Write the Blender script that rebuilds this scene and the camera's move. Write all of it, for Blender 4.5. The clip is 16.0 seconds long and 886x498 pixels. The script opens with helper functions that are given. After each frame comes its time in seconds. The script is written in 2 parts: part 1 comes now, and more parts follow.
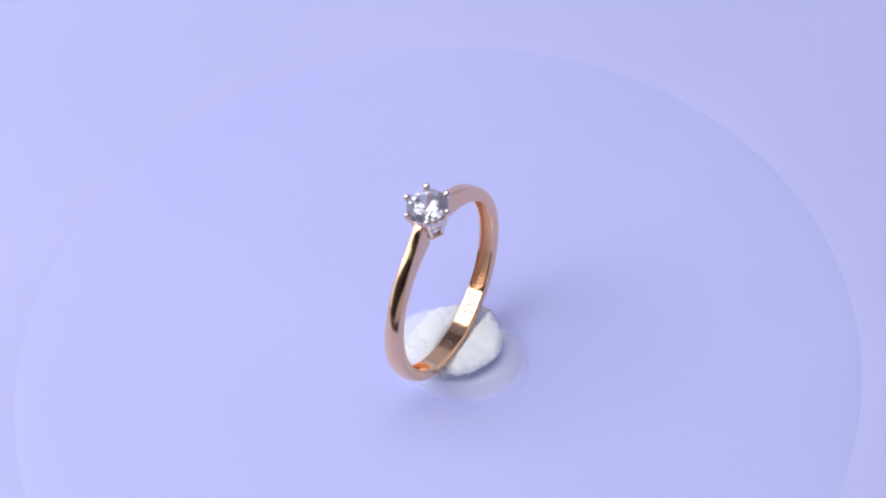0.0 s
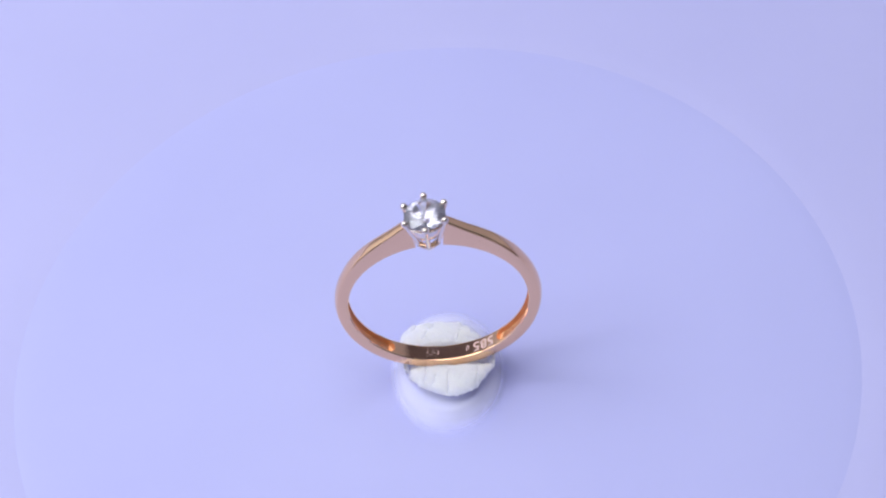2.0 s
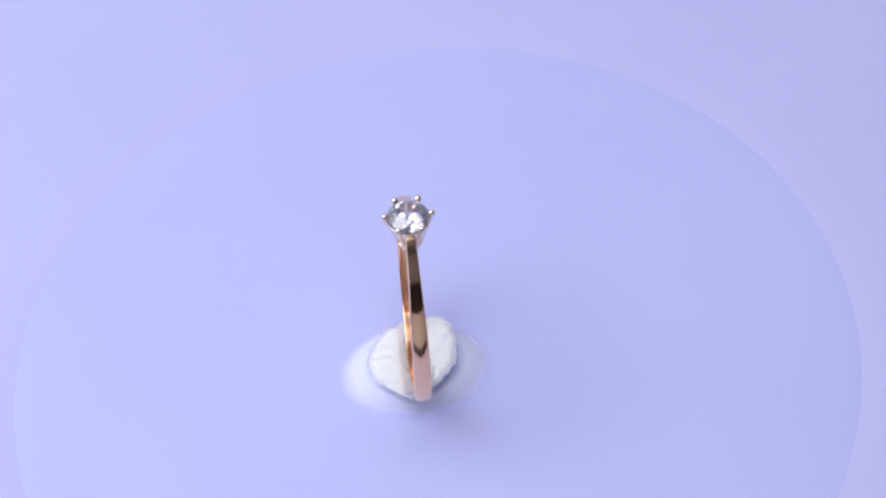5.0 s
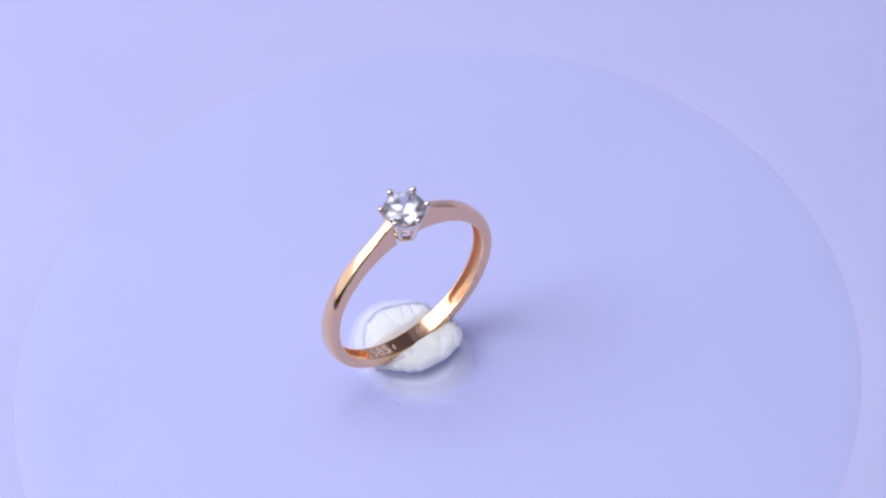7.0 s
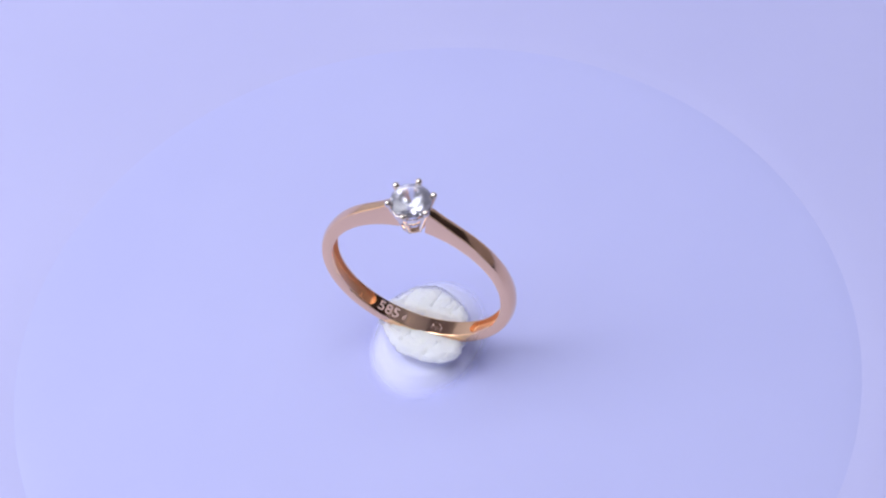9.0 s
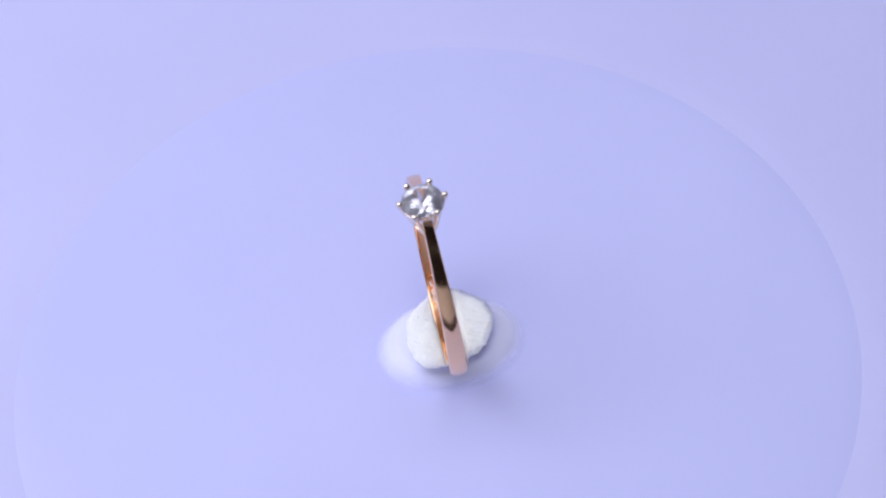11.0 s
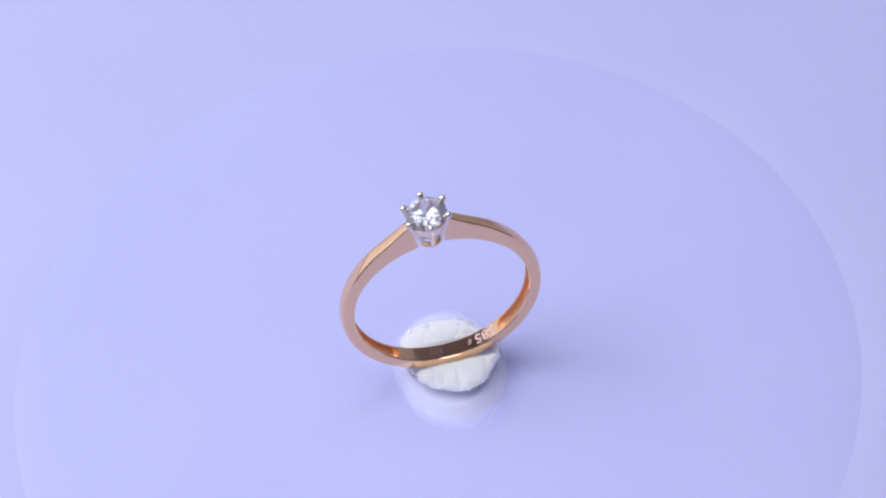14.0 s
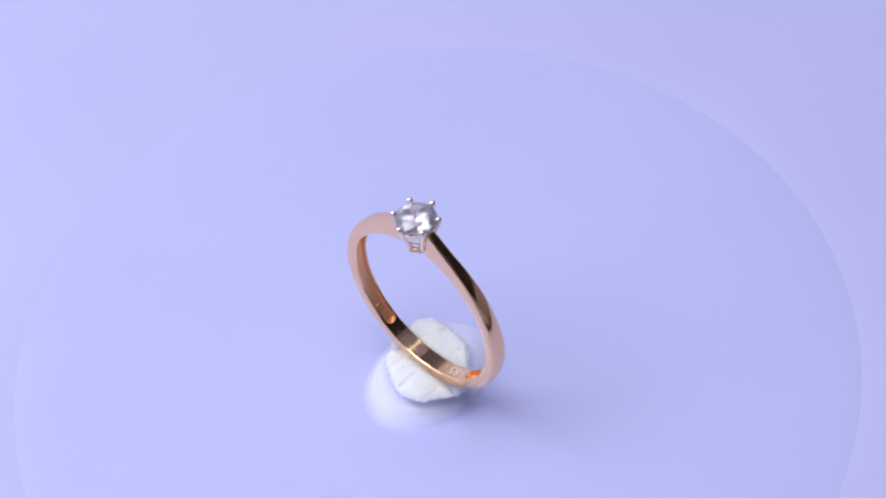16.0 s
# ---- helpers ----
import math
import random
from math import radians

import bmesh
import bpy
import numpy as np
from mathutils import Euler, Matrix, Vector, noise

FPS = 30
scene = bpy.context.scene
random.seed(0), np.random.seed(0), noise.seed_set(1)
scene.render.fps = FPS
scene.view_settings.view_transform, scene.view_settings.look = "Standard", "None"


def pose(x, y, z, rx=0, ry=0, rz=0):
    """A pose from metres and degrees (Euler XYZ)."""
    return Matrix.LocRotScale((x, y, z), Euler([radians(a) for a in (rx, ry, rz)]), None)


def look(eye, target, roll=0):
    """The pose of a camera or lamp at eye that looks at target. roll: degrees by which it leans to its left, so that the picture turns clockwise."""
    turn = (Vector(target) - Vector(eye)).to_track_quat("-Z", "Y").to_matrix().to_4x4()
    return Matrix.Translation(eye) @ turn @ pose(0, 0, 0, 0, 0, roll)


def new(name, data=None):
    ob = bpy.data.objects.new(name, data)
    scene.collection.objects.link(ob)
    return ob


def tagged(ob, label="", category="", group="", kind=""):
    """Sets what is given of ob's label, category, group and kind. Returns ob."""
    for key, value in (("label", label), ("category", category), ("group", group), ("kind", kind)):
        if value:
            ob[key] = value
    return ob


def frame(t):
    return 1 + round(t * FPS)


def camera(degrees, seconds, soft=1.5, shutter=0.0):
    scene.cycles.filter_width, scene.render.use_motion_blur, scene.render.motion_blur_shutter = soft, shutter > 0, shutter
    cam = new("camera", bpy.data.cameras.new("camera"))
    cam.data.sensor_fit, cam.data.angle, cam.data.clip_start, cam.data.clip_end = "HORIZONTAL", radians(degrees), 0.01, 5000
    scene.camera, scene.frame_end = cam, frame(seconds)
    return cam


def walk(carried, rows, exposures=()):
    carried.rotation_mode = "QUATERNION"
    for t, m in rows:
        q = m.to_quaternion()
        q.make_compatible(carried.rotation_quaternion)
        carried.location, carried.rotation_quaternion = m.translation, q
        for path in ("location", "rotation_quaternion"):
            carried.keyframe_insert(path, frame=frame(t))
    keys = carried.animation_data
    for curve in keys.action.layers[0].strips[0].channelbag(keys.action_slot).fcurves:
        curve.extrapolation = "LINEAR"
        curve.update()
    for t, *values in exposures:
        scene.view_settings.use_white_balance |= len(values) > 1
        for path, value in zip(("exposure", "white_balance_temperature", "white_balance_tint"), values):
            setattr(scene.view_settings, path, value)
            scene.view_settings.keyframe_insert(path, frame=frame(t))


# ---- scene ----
# A rose-gold ring in a lump of white putty turns on a small lavender turntable.
MM = 0.001
SPIN = 29.0211            # degrees a second, clockwise seen from above

cam = camera(20.0, 16.0, soft=2.2, shutter=0.5)
EYE = look((0.0, -0.143932, 0.199662), (0.002217, 0.011879, 0.0021), -6.332)
walk(cam, [(0.0, EYE), (16.0, EYE)])

# ---- world and lamps ----
world = bpy.data.worlds.new("room_air")
scene.world = world
world.use_nodes = True
world.node_tree.nodes["Background"].inputs[0].default_value = (0.75, 0.8, 1.0, 1)
world.node_tree.nodes["Background"].inputs[1].default_value = 0.05
scene.view_settings.exposure = 0.0


def area_lamp(name, eye, target, sx, sy, watts, colour):
    data = bpy.data.lights.new(name, "AREA")
    data.shape, data.size, data.size_y, data.energy, data.color = "RECTANGLE", sx, sy, watts, colour
    ob = new(name, data)
    ob.matrix_world = look(eye, target)
    return ob


area_lamp("softbox_left", (-0.28, 0.05, 0.31), (0.0, 0.0, 0.0), 0.32, 0.25, 0.46, (0.92, 0.945, 1.0))
# added dim fill, in place of a lit left wall mirrored by the band
area_lamp("unseen_fill_left", (-0.43, 0.12, 0.17), (0.0, 0.12, 0.17), 0.54, 0.30, 0.22, (0.92, 0.945, 1.0))
area_lamp("softbox_top", (-0.13, 0.01, 0.40), (-0.13, 0.01, 0.0), 0.52, 0.29, 1.58, (0.92, 0.945, 1.0))


# ---- materials ----
def material(name, colour, rough=0.5, metal=0.0):
    m = bpy.data.materials.new(name)
    m.use_nodes = True
    b = m.node_tree.nodes["Principled BSDF"]
    b.inputs["Base Color"].default_value = (*colour, 1)
    b.inputs["Roughness"].default_value = rough
    b.inputs["Metallic"].default_value = metal
    return m, m.node_tree, b


def add(nt, kind, **values):
    node = nt.nodes.new(kind)
    for key, value in values.items():
        node.inputs[key.replace("_", " ")].default_value = value
    return node


def mottled(nt, b, socket, low, high, scale, detail=4.0, coords="Object"):
    """Lets a socket's colour wander between two tones."""
    co = nt.nodes.new("ShaderNodeTexCoord")
    nz = add(nt, "ShaderNodeTexNoise", Scale=scale, Detail=detail)
    ramp = nt.nodes.new("ShaderNodeValToRGB")
    ramp.color_ramp.elements[0].position, ramp.color_ramp.elements[1].position = 0.3, 0.7
    ramp.color_ramp.elements[0].color, ramp.color_ramp.elements[1].color = (*low, 1), (*high, 1)
    nt.links.new(co.outputs[coords], nz.inputs["Vector"])
    nt.links.new(nz.outputs["Fac"], ramp.inputs["Fac"])
    nt.links.new(ramp.outputs["Color"], b.inputs[socket])
    return co, nz


def relief(nt, b, scale, strength, distance, detail=5.0):
    co = nt.nodes.new("ShaderNodeTexCoord")
    nz = add(nt, "ShaderNodeTexNoise", Scale=scale, Detail=detail)
    bump = add(nt, "ShaderNodeBump", Strength=strength, Distance=distance)
    nt.links.new(co.outputs["Object"], nz.inputs["Vector"])
    nt.links.new(nz.outputs["Fac"], bump.inputs["Height"])
    nt.links.new(bump.outputs["Normal"], b.inputs["Normal"])


GOLD, nt, b = material("rose_gold", (0.96, 0.63, 0.38), 0.11, 1.0)
mottled(nt, b, "Roughness", (0.08, 0.08, 0.08), (0.15, 0.15, 0.15), 900)
relief(nt, b, 380, 0.10, 0.0001)
PALE, nt, b = material("pale_gold", (0.90, 0.80, 0.70), 0.12, 1.0)
relief(nt, b, 900, 0.08, 0.00005)
CAST, nt, b = material("unpolished_gold", (0.93, 0.58, 0.35), 0.42, 1.0)
relief(nt, b, 1500, 0.5, 0.00008)
ETCH, nt, b = material("etched_gold", (0.86, 0.62, 0.55), 0.65, 0.35)
relief(nt, b, 9000, 0.4, 0.00003)

PUTTY, nt, b = material("white_putty", (0.86, 0.875, 0.92), 0.75)
mottled(nt, b, "Base Color", (0.84, 0.865, 0.98), (0.90, 0.915, 1.0), 500)
relief(nt, b, 1800, 0.12, 0.0001)
b.inputs["Subsurface Weight"].default_value = 1.0
b.inputs["Subsurface Radius"].default_value = (1.0, 1.0, 1.1)
b.inputs["Subsurface Scale"].default_value = 0.003

PLATE, nt, b = material("lavender_platter", (0.485, 0.515, 0.91), 0.4)
mottled(nt, b, "Base Color", (0.51, 0.525, 0.885), (0.53, 0.545, 0.905), 45, 3.0)
relief(nt, b, 250, 0.02, 0.0001)
SHEET, nt, b = material("lavender_sheet", (0.49, 0.50, 0.86), 0.5)
mottled(nt, b, "Base Color", (0.513, 0.518, 0.85), (0.538, 0.54, 0.87), 35, 4.0)
relief(nt, b, 160, 0.04, 0.0002)
# tones of the unseen panels, set for what the gold mirrors
WALL, nt, b = material("pale_unseen_panel", (0.55, 0.55, 0.58), 0.9)
mottled(nt, b, "Base Color", (0.82, 0.81, 0.83), (0.88, 0.87, 0.89), 30)
DIM, nt, b = material("black_unseen_panel", (0.03, 0.03, 0.035), 0.9)
mottled(nt, b, "Base Color", (0.032, 0.022, 0.024), (0.048, 0.034, 0.037), 30)

GREY, nt, b = material("grey_unseen_panel", (0.16, 0.16, 0.17), 0.9)
mottled(nt, b, "Base Color", (0.40, 0.35, 0.37), (0.46, 0.40, 0.42), 30)

GEM = bpy.data.materials.new("clear_stone")
GEM.use_nodes = True
nt = GEM.node_tree
nt.nodes.remove(nt.nodes["Principled BSDF"])
glass = add(nt, "ShaderNodeBsdfGlass", Color=(0.975, 0.97, 1.0, 1), Roughness=0.0, IOR=2.15)
facet_lift = add(nt, "ShaderNodeBsdfDiffuse", Color=(0.86, 0.86, 1.0, 1))
blend = add(nt, "ShaderNodeMixShader", Fac=0.10)          # a little diffuse white, painted in to brighten the dark facets
nt.links.new(glass.outputs[0], blend.inputs[1])
nt.links.new(facet_lift.outputs[0], blend.inputs[2])
nt.links.new(blend.outputs[0], nt.nodes["Material Output"].inputs[0])

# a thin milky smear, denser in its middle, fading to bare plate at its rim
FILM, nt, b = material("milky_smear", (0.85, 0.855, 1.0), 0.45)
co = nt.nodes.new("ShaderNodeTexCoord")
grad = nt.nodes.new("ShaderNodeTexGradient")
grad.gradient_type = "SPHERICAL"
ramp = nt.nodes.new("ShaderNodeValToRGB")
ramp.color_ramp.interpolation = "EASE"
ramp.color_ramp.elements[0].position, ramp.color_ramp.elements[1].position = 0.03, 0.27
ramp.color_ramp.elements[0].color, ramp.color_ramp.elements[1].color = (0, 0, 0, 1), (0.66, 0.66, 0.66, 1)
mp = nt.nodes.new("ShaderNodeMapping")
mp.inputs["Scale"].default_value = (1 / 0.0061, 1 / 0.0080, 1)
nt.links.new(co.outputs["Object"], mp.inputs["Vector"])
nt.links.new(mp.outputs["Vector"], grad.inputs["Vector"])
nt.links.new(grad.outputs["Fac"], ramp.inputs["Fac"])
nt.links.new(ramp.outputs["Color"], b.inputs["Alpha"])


# ---- builders ----
def part(name, bm, mat, parent=None, label="", smooth=True):
    """Links a bmesh, drawn in millimetres, as one mesh object under its thing."""
    me = bpy.data.meshes.new(name)
    bmesh.ops.scale(bm, vec=(MM, MM, MM), verts=bm.verts)
    bmesh.ops.recalc_face_normals(bm, faces=bm.faces)
    bm.to_mesh(me)
    bm.free()
    me.materials.append(mat)
    for f in me.polygons:
        f.use_smooth = smooth
    ob = new(name, me)
    ob.parent = parent
    if label:
        tagged(ob, label)
    return ob


def loft(bm, rings, closed=True, caps=False):
    """Skins a row of equal loops of points; closed: the last joins the first."""
    rows = [[bm.verts.new(q) for q in ring] for ring in rings]
    n = len(rows[0])
    for i in range(len(rows) if closed else len(rows) - 1):
        a, c = rows[i], rows[(i + 1) % len(rows)]
        for j in range(n):
            bm.faces.new((a[j], a[(j + 1) % n], c[(j + 1) % n], c[j]))
    if caps and not closed:
        bm.faces.new(rows[0])
        bm.faces.new(rows[-1][::-1])
    return rows


def tube(bm, points, radii, sides=12):
    """A round bar along points, with its own radius at each."""
    points = [Vector(q) for q in points]
    rings = []
    for i, q in enumerate(points):
        way = (points[min(i + 1, len(points) - 1)] - points[max(i - 1, 0)]).normalized()
        side = way.cross(Vector((0.31, 0.87, 0.13))).normalized()
        up = way.cross(side)
        rings.append([q + radii[i] * (math.cos(a) * side + math.sin(a) * up)
                      for a in (2 * math.pi * k / sides for k in range(sides))])
    loft(bm, rings, closed=False, caps=True)


def smoothstep(a, c, v):
    v = min(max((v - a) / (c - a), 0), 1)
    return v * v * (3 - 2 * v)


def between(table, v):
    """Reads a short table of (key, value) pairs."""
    return float(np.interp(v, [k for k, _ in table], [q for _, q in table]))


# ---- setting: sheet, and unseen walls and ceiling added for light and reflections ----
def slab(name, size, place, mat, label):
    bm = bmesh.new()
    bmesh.ops.create_cube(bm, size=1)
    bmesh.ops.scale(bm, vec=[s * 1000 for s in size], verts=bm.verts)
    ob = part(name, bm, mat, smooth=False)
    ob.location = place
    return tagged(ob, label, kind="structure")


def build_ground():
    """The table sheet, with a shallow round dish in which the turntable lies flush."""
    bm = bmesh.new()
    n = 256
    profile = [(1200, 0.0), (300, 0.0), (60, 0.0), (43.8, 0.0), (43.3, -0.008), (42.8, -0.03), (42.3, -0.06), (41.8, -0.09), (41.4, -0.105), (41.0, -0.15), (40.0, -0.35), (20, -0.35)]
    rows = [[bm.verts.new((r * math.cos(2 * math.pi * k / n), r * math.sin(2 * math.pi * k / n), z)) for k in range(n)] for r, z in profile]
    for a, c in zip(rows, rows[1:]):
        for k in range(n):
            bm.faces.new((a[k], a[(k + 1) % n], c[(k + 1) % n], c[k]))
    bm.faces.new(rows[-1])
    low = [bm.verts.new((v.co.x, v.co.y, -20)) for v in rows[0]]
    for k in range(n):
        bm.faces.new((rows[0][k], rows[0][(k + 1) % n], low[(k + 1) % n], low[k]))
    bm.faces.new(low)
    return tagged(part("ground", bm, SHEET), "smooth lavender table sheet round the turntable", kind="structure")


build_ground()
# Panels out of view, added to shape the fill and the ring's reflections.
slab("wall_west", (0.02, 0.60, 0.70), (-0.46, 0.16, 0.35), WALL, "unseen pale wall added for fill and light reflections")
slab("wall_west_front", (0.02, 0.32, 0.70), (-0.46, -0.30, 0.35), DIM, "unseen black panel added for dark reflections at the left")
slab("wall_east", (0.02, 0.60, 0.48), (0.46, -0.16, 0.46), DIM, "unseen black wall added for dark reflections in the ring")
slab("wall_east_lower", (0.02, 0.60, 0.22), (0.46, -0.16, 0.11), GREY, "unseen grey panel added for brown reflections in the ring")
slab("wall_east_back", (0.02, 0.32, 0.70), (0.46, 0.30, 0.35), WALL, "unseen pale panel added for lighter reflections in the ring")
slab("wall_north", (0.94, 0.02, 0.30), (0, 0.47, 0.15), WALL, "unseen pale wall added for fill and light reflections")
slab("wall_north_upper", (0.94, 0.02, 0.40), (0, 0.47, 0.50), GREY, "unseen grey panel added for brown reflections inside the band")
slab("wall_south", (0.94, 0.02, 0.29), (0, -0.47, 0.145), WALL, "unseen pale wall added for fill and light reflections")
slab("wall_south_upper", (0.94, 0.02, 0.41), (0, -0.47, 0.495), DIM, "unseen black panel standing in for the dark camera side")
# Added dark strip, mirrored as the dark zone low on the band.
slab("unseen_front_strip", (0.90, 0.14, 0.004), (0, -0.135, 0.002), DIM, "unseen black strip added on the table for dark reflections")
slab("ceiling", (0.94, 0.96, 0.02), (0, 0, 0.71), WALL, "unseen pale ceiling added to fill the light")


# ---- turntable ----
def build_turntable():
    thing = tagged(new("turntable"), "small round lavender turntable lying on the table sheet", "turntable")
    bm = bmesh.new()
    edge = 41.3
    profile = [(39.8, -0.34), (40.9, -0.2), (42.0, -0.17), (41.9, -0.145), (41.6, -0.118), (41.3, -0.10), (40.9, -0.07), (40.4, -0.038), (39.8, -0.012), (39.0, 0.0)]
    profile += [(edge * k, 0.0) for k in (0.8, 0.5, 0.2)]
    n = 256
    rows = [[bm.verts.new((r * math.cos(2 * math.pi * k / n), r * math.sin(2 * math.pi * k / n), z)) for k in range(n)] for r, z in profile]
    for a, c in zip(rows, rows[1:]):
        for k in range(n):
            bm.faces.new((a[k], a[(k + 1) % n], c[(k + 1) % n], c[k]))
    bm.faces.new(rows[-1])
    bm.faces.new(rows[0][::-1])
    part("platter", bm, PLATE, thing)
    return thing


# ---- putty ----
def putty_outline(a):
    """Radius of the lump in its own direction a: an uneven oval with pinched corners."""
    base = 4.9 * 4.15 / math.hypot(4.15 * math.cos(a + 0.7), 4.9 * math.sin(a + 0.7))
    bumps = 0.16 * math.sin(3 * a + 0.7) + 0.10 * math.sin(5 * a + 2.1)
    return base + bumps + 0.22 * noise.noise((2.2 * math.cos(a), 2.2 * math.sin(a), 3.0)) + 0.22 * noise.noise((7 * math.cos(a), 7 * math.sin(a), 5.0)) + 0.12 * noise.noise((19 * math.cos(a), 19 * math.sin(a), 8.0))


CREASES = (((-2.4, -2.9), (-1.6, -0.2)), ((0.0, -4.0), (0.2, -1.4)), ((2.8, -3.6), (3.0, -1.7)), ((-1.8, 2.3), (-1.0, 3.8)), ((1.5, 2.7), (0.6, 0.9)),
           ((-1.2, 3.6), (-2.1, 2.1)), ((-3.0, 3.3), (-2.4, 4.4)), ((-1.4, -3.7), (-1.2, -2.2)), ((2.2, 1.9), (3.6, 1.3)), ((3.4, -0.4), (4.4, -0.9)))


def crease_depth(x, y):
    deep = 0.0
    for (ax, ay), (cx, cy) in CREASES:
        wob = 0.35 * noise.noise((x * 1.1, y * 1.1, 9.0))
        dx, dy = cx - ax, cy - ay
        k = min(max(((x - ax) * dx + (y - ay) * dy) / (dx * dx + dy * dy), 0), 1)
        d = math.hypot(x - ax - k * dx + wob, y - ay - k * dy + wob)
        deep = max(deep, (0.36 * (1 - 0.6 * k)) * math.exp(-(d / 0.12) ** 2) + 0.06 * math.exp(-(d / 0.45) ** 2))
    return deep


def build_putty():
    thing = tagged(new("putty_lump"), "creased lump of white putty stuck on the turntable", "putty")
    bm = bmesh.new()
    n, rows = 320, []
    spots = [(k / 90) for k in range(90, 0, -1)]
    for q, z in ((0.74, 0.0), (0.74, 0.6), (0.78, 1.4), (0.87, 2.2), (0.96, 2.7), (0.99, 2.9)):
        rows.append([])
        for k in range(n):
            a = 2 * math.pi * k / n
            r = putty_outline(a) * q + 0.10 * noise.noise((3 * math.cos(a), 3 * math.sin(a), z * 1.7))
            rows[-1].append(bm.verts.new((r * math.cos(a), r * math.sin(a), z)))
    for q in spots:
        rows.append([])
        for k in range(n):
            a = 2 * math.pi * k / n
            r = putty_outline(a) * q * (1 - 0.03 * smoothstep(0.9, 1.0, q))
            x, y = r * math.cos(a), r * math.sin(a)
            z = 3.5 + 0.05 * y - 0.2 * smoothstep(0.3, 0.92, q) - 0.4 * smoothstep(0.84, 1.0, q) + 0.22 * noise.noise((x * 0.5, y * 0.5, 1.0)) + 0.09 * noise.noise((x * 1.6, y * 1.6, 2.0)) + 0.05 * noise.noise((x * 4, y * 4, 6.0)) - crease_depth(x, y)
            z -= (1.0 + 0.5 * noise.noise((x * 0.8, 7.0, y))) * math.exp(-(y / 1.12) ** 6)   # a trench pressed in by the ring
            rows[-1].append(bm.verts.new((x, y, z)))
    for a, c in zip(rows, rows[1:]):
        for k in range(n):
            bm.faces.new((a[k], a[(k + 1) % n], c[(k + 1) % n], c[k]))
    bm.faces.new(rows[-1])
    bm.faces.new(rows[0][::-1])
    part("lump", bm, PUTTY, thing)
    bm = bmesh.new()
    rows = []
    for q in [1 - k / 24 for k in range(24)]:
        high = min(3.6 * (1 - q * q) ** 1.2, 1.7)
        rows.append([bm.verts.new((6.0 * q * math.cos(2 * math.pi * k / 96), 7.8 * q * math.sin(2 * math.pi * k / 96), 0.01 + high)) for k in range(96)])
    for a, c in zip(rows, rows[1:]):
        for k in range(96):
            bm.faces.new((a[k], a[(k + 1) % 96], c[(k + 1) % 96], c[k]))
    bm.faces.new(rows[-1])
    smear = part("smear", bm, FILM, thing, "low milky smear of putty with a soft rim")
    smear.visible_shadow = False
    return thing


# ---- ring ----
INNER = 8.45
DEEPER = ((0, 0.45), (15, 0.43), (30, 0.33), (45, 0.18), (60, 0.06), (75, 0.0), (180, 0.0))   # the inner side bulges in under the head
OUTER = ((0, 11.6), (9, 11.15), (11, 10.98), (14, 10.7), (17, 10.46), (20, 10.28), (25, 10.08), (30, 9.96), (36, 9.85), (42, 9.76), (50, 9.67),
         (60, 9.6), (75, 9.57), (180, 9.57))   # by degrees from the head
HALF = ((0, 0.48), (15, 0.51), (30, 0.58), (50, 0.70), (90, 0.82), (180, 0.90))
NOTCH = 144.5             # degrees from the head where the hollow of the inner side ends


def band_section(deg):
    """The cut of the band, deg degrees from the head: points (radius, across)."""
    d = abs(deg)
    ro, h = sum(between(OUTER, d + k) for k in (-3, -2, -1, 0, 1, 2, 3)) / 7, between(HALF, d)
    dome = 0.03 + 0.13 * smoothstep(35, 80, d)
    deep = (0.55 if d < NOTCH else 0.0) * smoothstep(14, 30, d)
    near = min(max((d - (NOTCH - 4.2)) / 4.2, 0.0), 1.0)      # the hollow ends in a half round
    wall = h - max((h - 0.22) * math.sqrt(1 - near ** 2), 0.17)
    ri = INNER - between(DEEPER, d)
    pts = []
    for k in range(9):                                  # outer face, softly domed
        u = -0.80 + 1.60 * k / 8
        pts.append((ro + dome * (1 - (u / 0.80) ** 2), u * h))
    pts += [(ro - 0.02, 0.87 * h), (ro - 0.06, 0.93 * h), (ro - 0.12, 0.975 * h), (ro - 0.20, h)]
    pts += [((ro + ri) / 2, h * 1.01), (ri + 0.14, h), (ri + 0.04, 0.96 * h), (ri, 0.88 * h)]
    pts += [(ri, h - wall), (ri + deep * 0.92, h - wall - 0.04), (ri + deep, h - wall - 0.12), (ri + deep, 0.0),
            (ri + deep, wall + 0.12 - h), (ri + deep * 0.92, wall + 0.04 - h), (ri, wall - h)]
    pts += [(ri, -0.88 * h), (ri + 0.04, -0.96 * h), (ri + 0.14, -h), ((ro + ri) / 2, -h * 1.01)]
    pts += [(ro - 0.20, -h), (ro - 0.12, -0.975 * h), (ro - 0.06, -0.93 * h), (ro - 0.02, -0.87 * h)]
    return pts


def on_ring(r, deg, y):
    """A point of the ring's own space: the head at +z, the finger's way along y."""
    a = math.radians(deg)
    return (r * math.sin(a), y, r * math.cos(a) + 9.68)


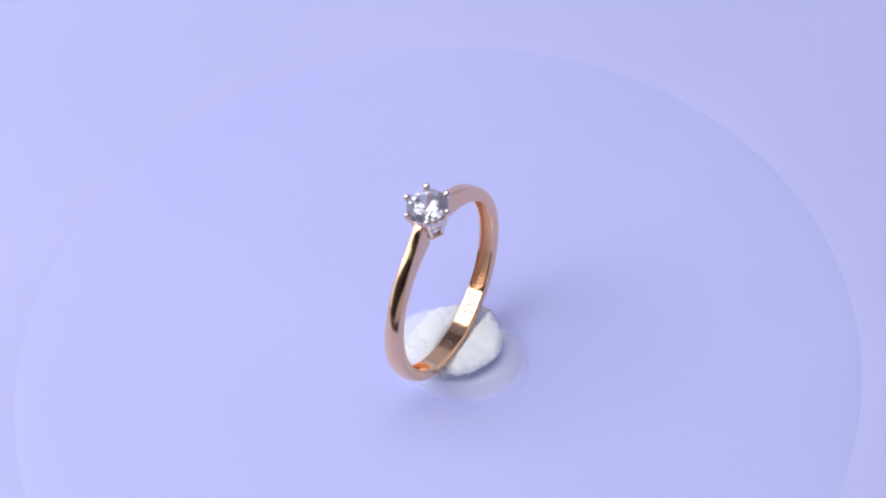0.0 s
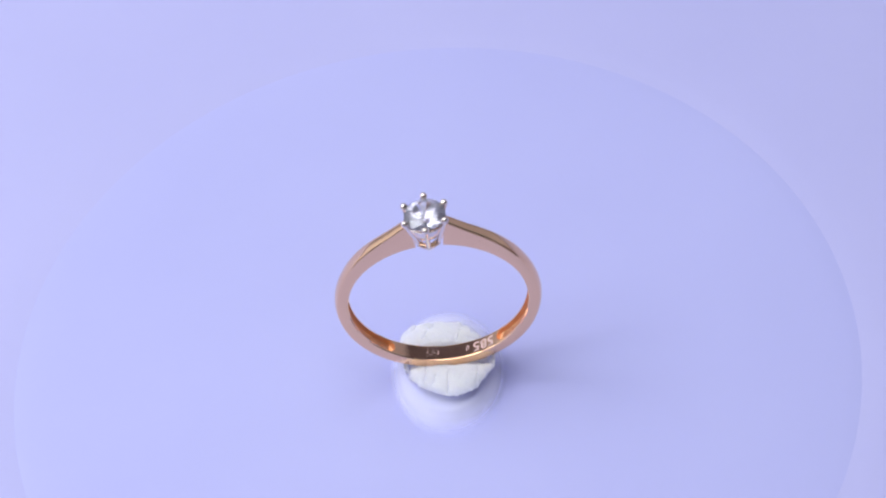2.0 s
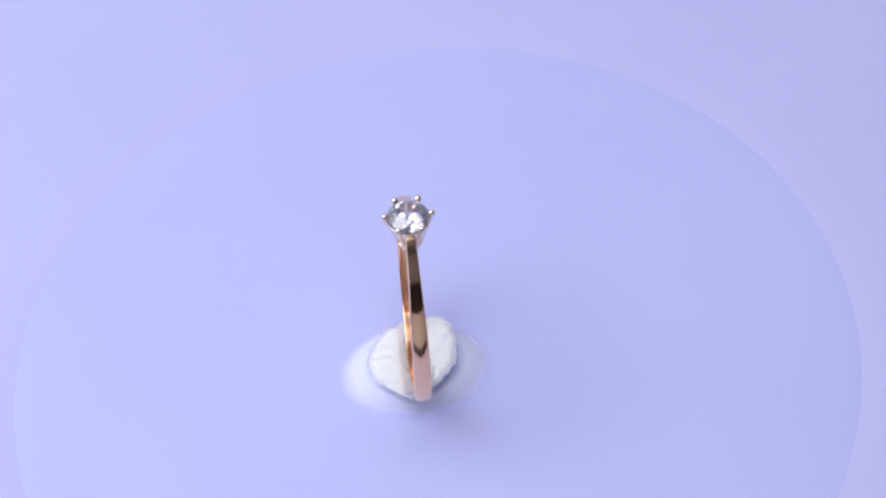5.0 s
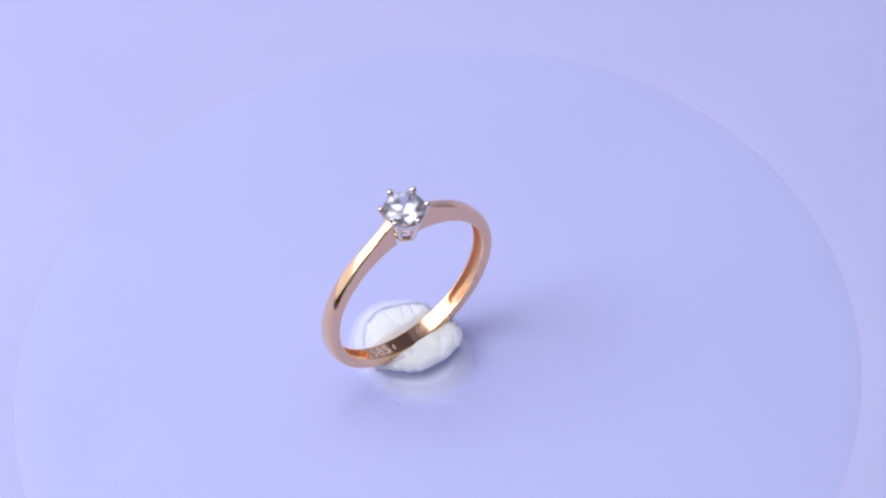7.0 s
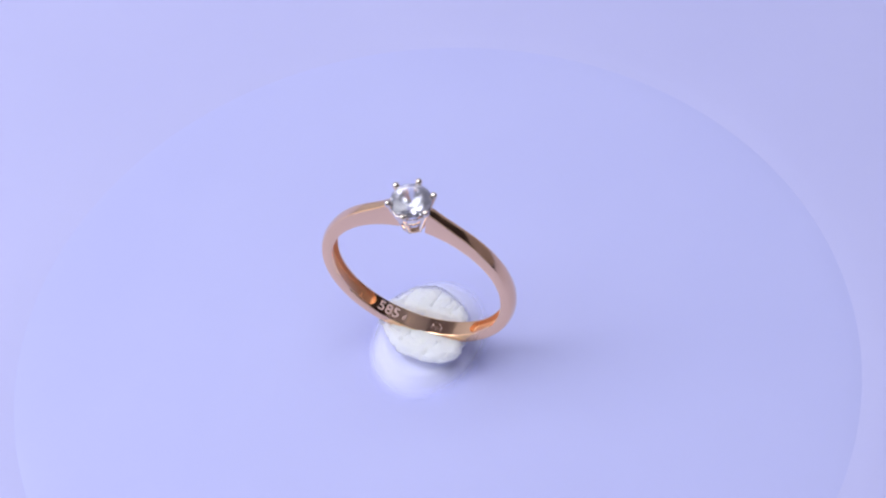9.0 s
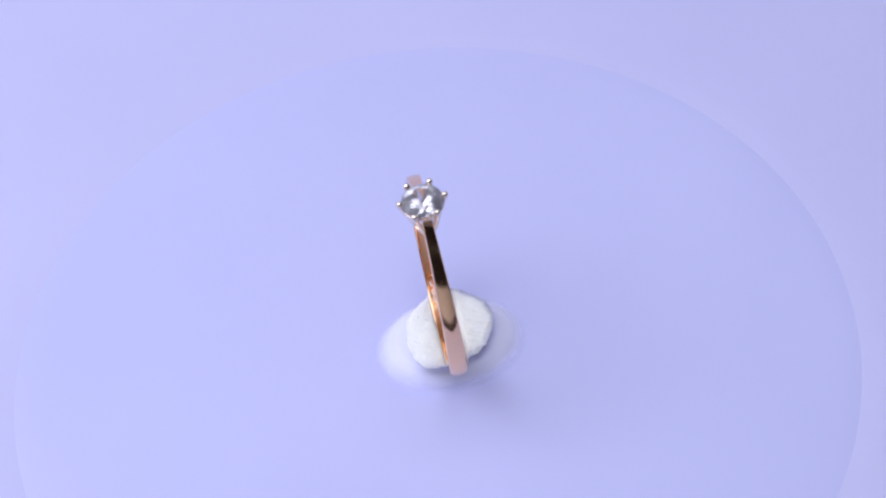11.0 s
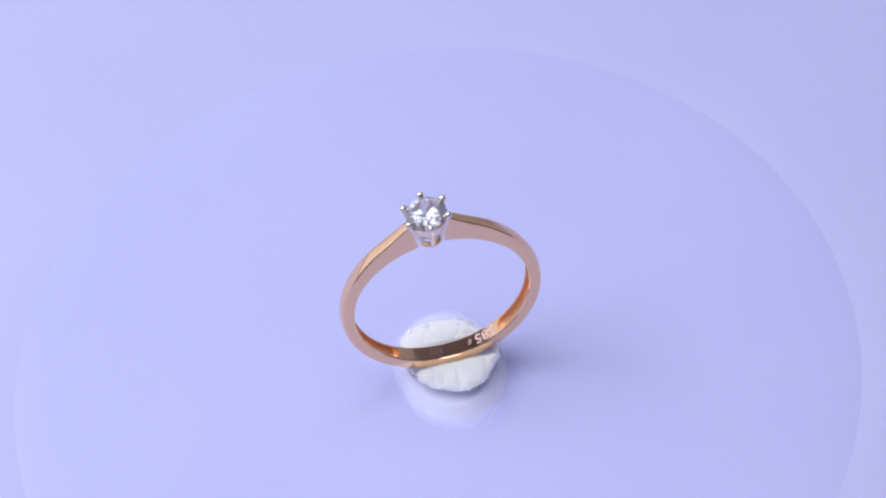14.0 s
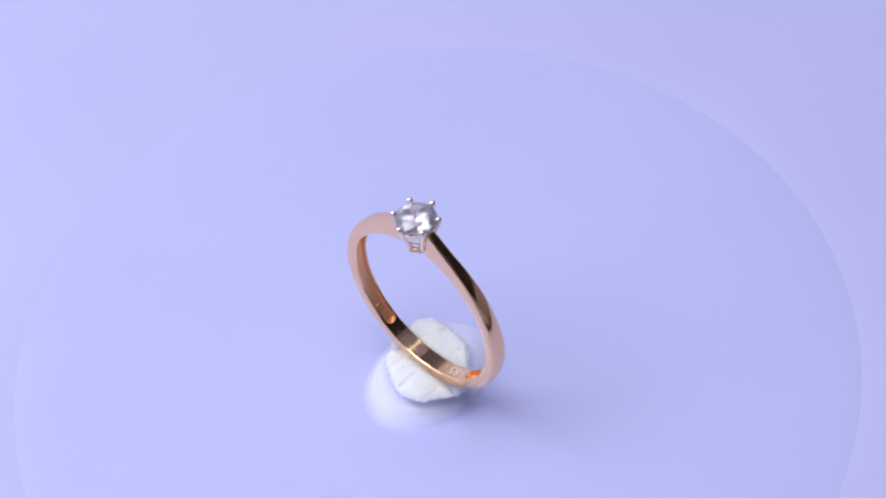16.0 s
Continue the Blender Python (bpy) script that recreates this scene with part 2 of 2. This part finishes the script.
def etched(name, text, size, deg, parent, label):
    """Characters laid on the inner face of the band, read along it."""
    cu = bpy.data.curves.new(name, "FONT")
    cu.body, cu.size, cu.align_x, cu.align_y, cu.space_character = text, size, "CENTER", "CENTER", 1.05
    cu.offset = 0.03
    holder = new(name, cu)
    me = bpy.data.meshes.new_from_object(holder.evaluated_get(bpy.context.evaluated_depsgraph_get()))
    bpy.data.objects.remove(holder)
    bm = bmesh.new()
    bm.from_mesh(me)
    bmesh.ops.triangulate(bm, faces=bm.faces)
    for v in bm.verts:
        x, y = v.co.x, v.co.y
        v.co = on_ring(INNER - 0.012, deg + math.degrees(x / INNER), -y + 0.05)
    return part(name, bm, ETCH, parent, label, smooth=False)


def stamped_bars(name, deg, rows, parent, label):
    bm = bmesh.new()
    for x, y, sx, sy in rows:
        q = [on_ring(INNER - 0.012, deg + math.degrees((x + i * sx / 2) / INNER), y + j * sy / 2) for i, j in ((-1, -1), (1, -1), (1, 1), (-1, 1))]
        bm.faces.new([bm.verts.new(c) for c in q])
    return part(name, bm, ETCH, parent, label, smooth=False)


def cast_mark(deg, wide, high, parent):
    """A low raised bar across the floor of the hollow, too worn to read."""
    bm = bmesh.new()
    turn = math.degrees(wide / 2 / INNER)
    low, top = INNER + 0.57, INNER + 0.40
    loft(bm, [[on_ring(r, deg + i * turn * q, j * high * q) for i, j in ((-1, -1), (1, -1), (1, 1), (-1, 1))]
              for r, q in ((low, 1.15), (top + 0.05, 1.0), (top, 0.75))], closed=False, caps=True)
    return part("cast_mark", bm, CAST, parent, smooth=False)


def build_gem(d):
    """A round brilliant: table, star, kite and girdle facets above, mains below."""
    bm = bmesh.new()
    pts = []
    for k in range(8):
        a = math.pi * k / 4
        pts.append((0.29 * math.cos(a), 0.29 * math.sin(a), 0.158))
        a += math.pi / 8
        pts.append((0.405 * math.cos(a), 0.405 * math.sin(a), 0.0955))
        pts.append((0.115 * math.cos(a), 0.115 * math.sin(a), -0.345))
    for k in range(16):
        a = math.pi * k / 8
        c, s = 0.5 * math.cos(a), 0.5 * math.sin(a)
        pts += [(c, s, 0.012), (c, s, -0.016)]
    pts.append((0, 0, -0.432))
    for q in pts:
        bm.verts.new([d * c for c in q])
    bmesh.ops.convex_hull(bm, input=bm.verts)
    bmesh.ops.dissolve_limit(bm, angle_limit=0.004, verts=bm.verts, edges=bm.edges)
    return bm


def build_ring():
    thing = tagged(new("ring"), "polished rose-gold ring with a round clear stone, upright in putty", "ring")
    bm = bmesh.new()
    stops = [9 + (NOTCH - 5 - 9) * k / 88 for k in range(88)] + [NOTCH - 5 + 4.8 * k / 16 for k in range(17)] + [NOTCH - 0.05, NOTCH + 0.05, NOTCH + 0.6] + [NOTCH + 1.5 + (180 - NOTCH - 1.5) * k / 22 for k in range(22)]
    stops = stops + [180] + [360 - s for s in stops[::-1]]
    loft(bm, [[on_ring(r, s, y) for r, y in band_section(s if s <= 180 else s - 360)] for s in stops], closed=False, caps=True)
    band = part("band", bm, GOLD, thing)
    band.data.materials.append(CAST)
    for f in band.data.polygons:                        # the hollow is left unpolished
        c = f.center / MM - Vector((0, 0, 9.68))
        ri = INNER - between(DEEPER, math.degrees(abs(math.atan2(c.x, c.z))))
        if ri + 0.03 < math.hypot(c.x, c.z) < ri + 0.58 and abs(c.y) < 0.6 * between(HALF, math.degrees(abs(math.atan2(c.x, c.z)))) + 0.12:
            f.material_index = 1
    mod = band.modifiers.new("crisp", "EDGE_SPLIT")
    mod.split_angle = radians(28)
    etched("hallmark", "585", 1.5, 155.0, band, "matt engraved hallmark 585 inside the band")
    stamped_bars("stamp", 166.5, [(-0.1, 0.12, 0.08, 0.5), (0.1, -0.05, 0.08, 0.4), (0.0, 0.3, 0.26, 0.07)], band, "small worn assay stamp inside the band")
    dots = random.Random(5)
    spots = [(x * 0.2 - 0.6 + dots.uniform(-0.05, 0.05), y * 0.2 - 0.4 + dots.uniform(-0.05, 0.05), dots.uniform(0.04, 0.13), dots.uniform(0.04, 0.12)) for x in range(7) for y in range(5) if dots.random() < 0.6]
    stamped_bars("stamp", 189.0, spots, band, "square worn assay stamp inside the band")
    for deg, wide, high in ((218.6, 0.16, 0.34), (220.8, 0.2, 0.3), (223.0, 0.15, 0.34), (225.4, 0.22, 0.26), (227.6, 0.15, 0.33), (229.8, 0.18, 0.3),
                            (140.8, 0.3, 0.26), (138.2, 0.16, 0.32), (135.6, 0.24, 0.24)):
        cast_mark(deg, wide, high, band)
    top = 9.68
    for k in range(6):
        a = math.radians(30 + 60 * k)
        c, s = math.cos(a), math.sin(a)
        bm = bmesh.new()
        line = [(0.92, 8.25), (1.1, 8.9), (1.42, 9.8), (1.78, 10.8), (2.03, 11.5), (2.08, 11.74), (2.1, 11.93), (2.08, 12.11), (2.05, 12.22), (2.03, 12.27)]
        tube(bm, [(r * c, r * s, z + top) for r, z in line], [0.27, 0.27, 0.26, 0.25, 0.25, 0.32, 0.36, 0.31, 0.2, 0.06])
        part("prong", bm, PALE, thing, "pale gold claw with a rounded bead tip")
    # the base under the head, and the cup in which the stone is seated
    base = [(0.66 + 0.02, 8.25), (0.92, 8.2), (1.14, 8.3), (1.2, 8.55), (1.1, 8.72), (0.86, 8.72), (0.66, 8.55)]
    cup = [(1.22, 9.85), (1.4, 9.8), (1.58, 10.2), (1.92, 11.3), (1.9, 11.42), (1.78, 11.36), (1.44, 10.35)]
    for name, loop, mat in (("base_ring", base, GOLD), ("seat", cup, PALE)):
        bm = bmesh.new()
        loft(bm, [[(r * math.cos(a), r * math.sin(a), top + z) for r, z in loop] for a in (2 * math.pi * k / 60 for k in range(60))])
        part(name, bm, mat, thing)
    gem = part("gemstone", build_gem(3.85), GEM, thing, "clear round brilliant-cut stone", smooth=False)
    gem.location = (0, 0, (top + 11.78) * MM)
    gem.rotation_euler = (0, 0, radians(11))
    return thing


turntable = build_turntable()
putty = build_putty()
ring = build_ring()

# places at the clip's start
AX = 55.111
UP = Vector((-0.05482, -0.00314, 1)).normalized()
ALONG = Vector((math.cos(radians(AX)), math.sin(radians(AX)), 0))
ALONG = (ALONG - UP * ALONG.dot(UP)).normalized()
ACROSS = UP.cross(ALONG)
RING_AT = Matrix((ALONG, ACROSS, UP)).transposed().to_4x4()
RING_AT.translation = Vector((0.001697, 0.000226, 0.011703)) - UP * 9.68 * MM
PUTTY_AT = pose(0.0023, -0.00005, 0.0, 0, 0, AX)


def motions():
    """All three turn together about the platter's axis."""
    times = [k * 0.5 for k in range(33)]
    for thing, start in ((turntable, Matrix.Identity(4)), (putty, PUTTY_AT), (ring, RING_AT)):
        walk(thing, [(t, pose(0, 0, 0, 0, 0, -SPIN * t) @ start) for t in times])


motions()
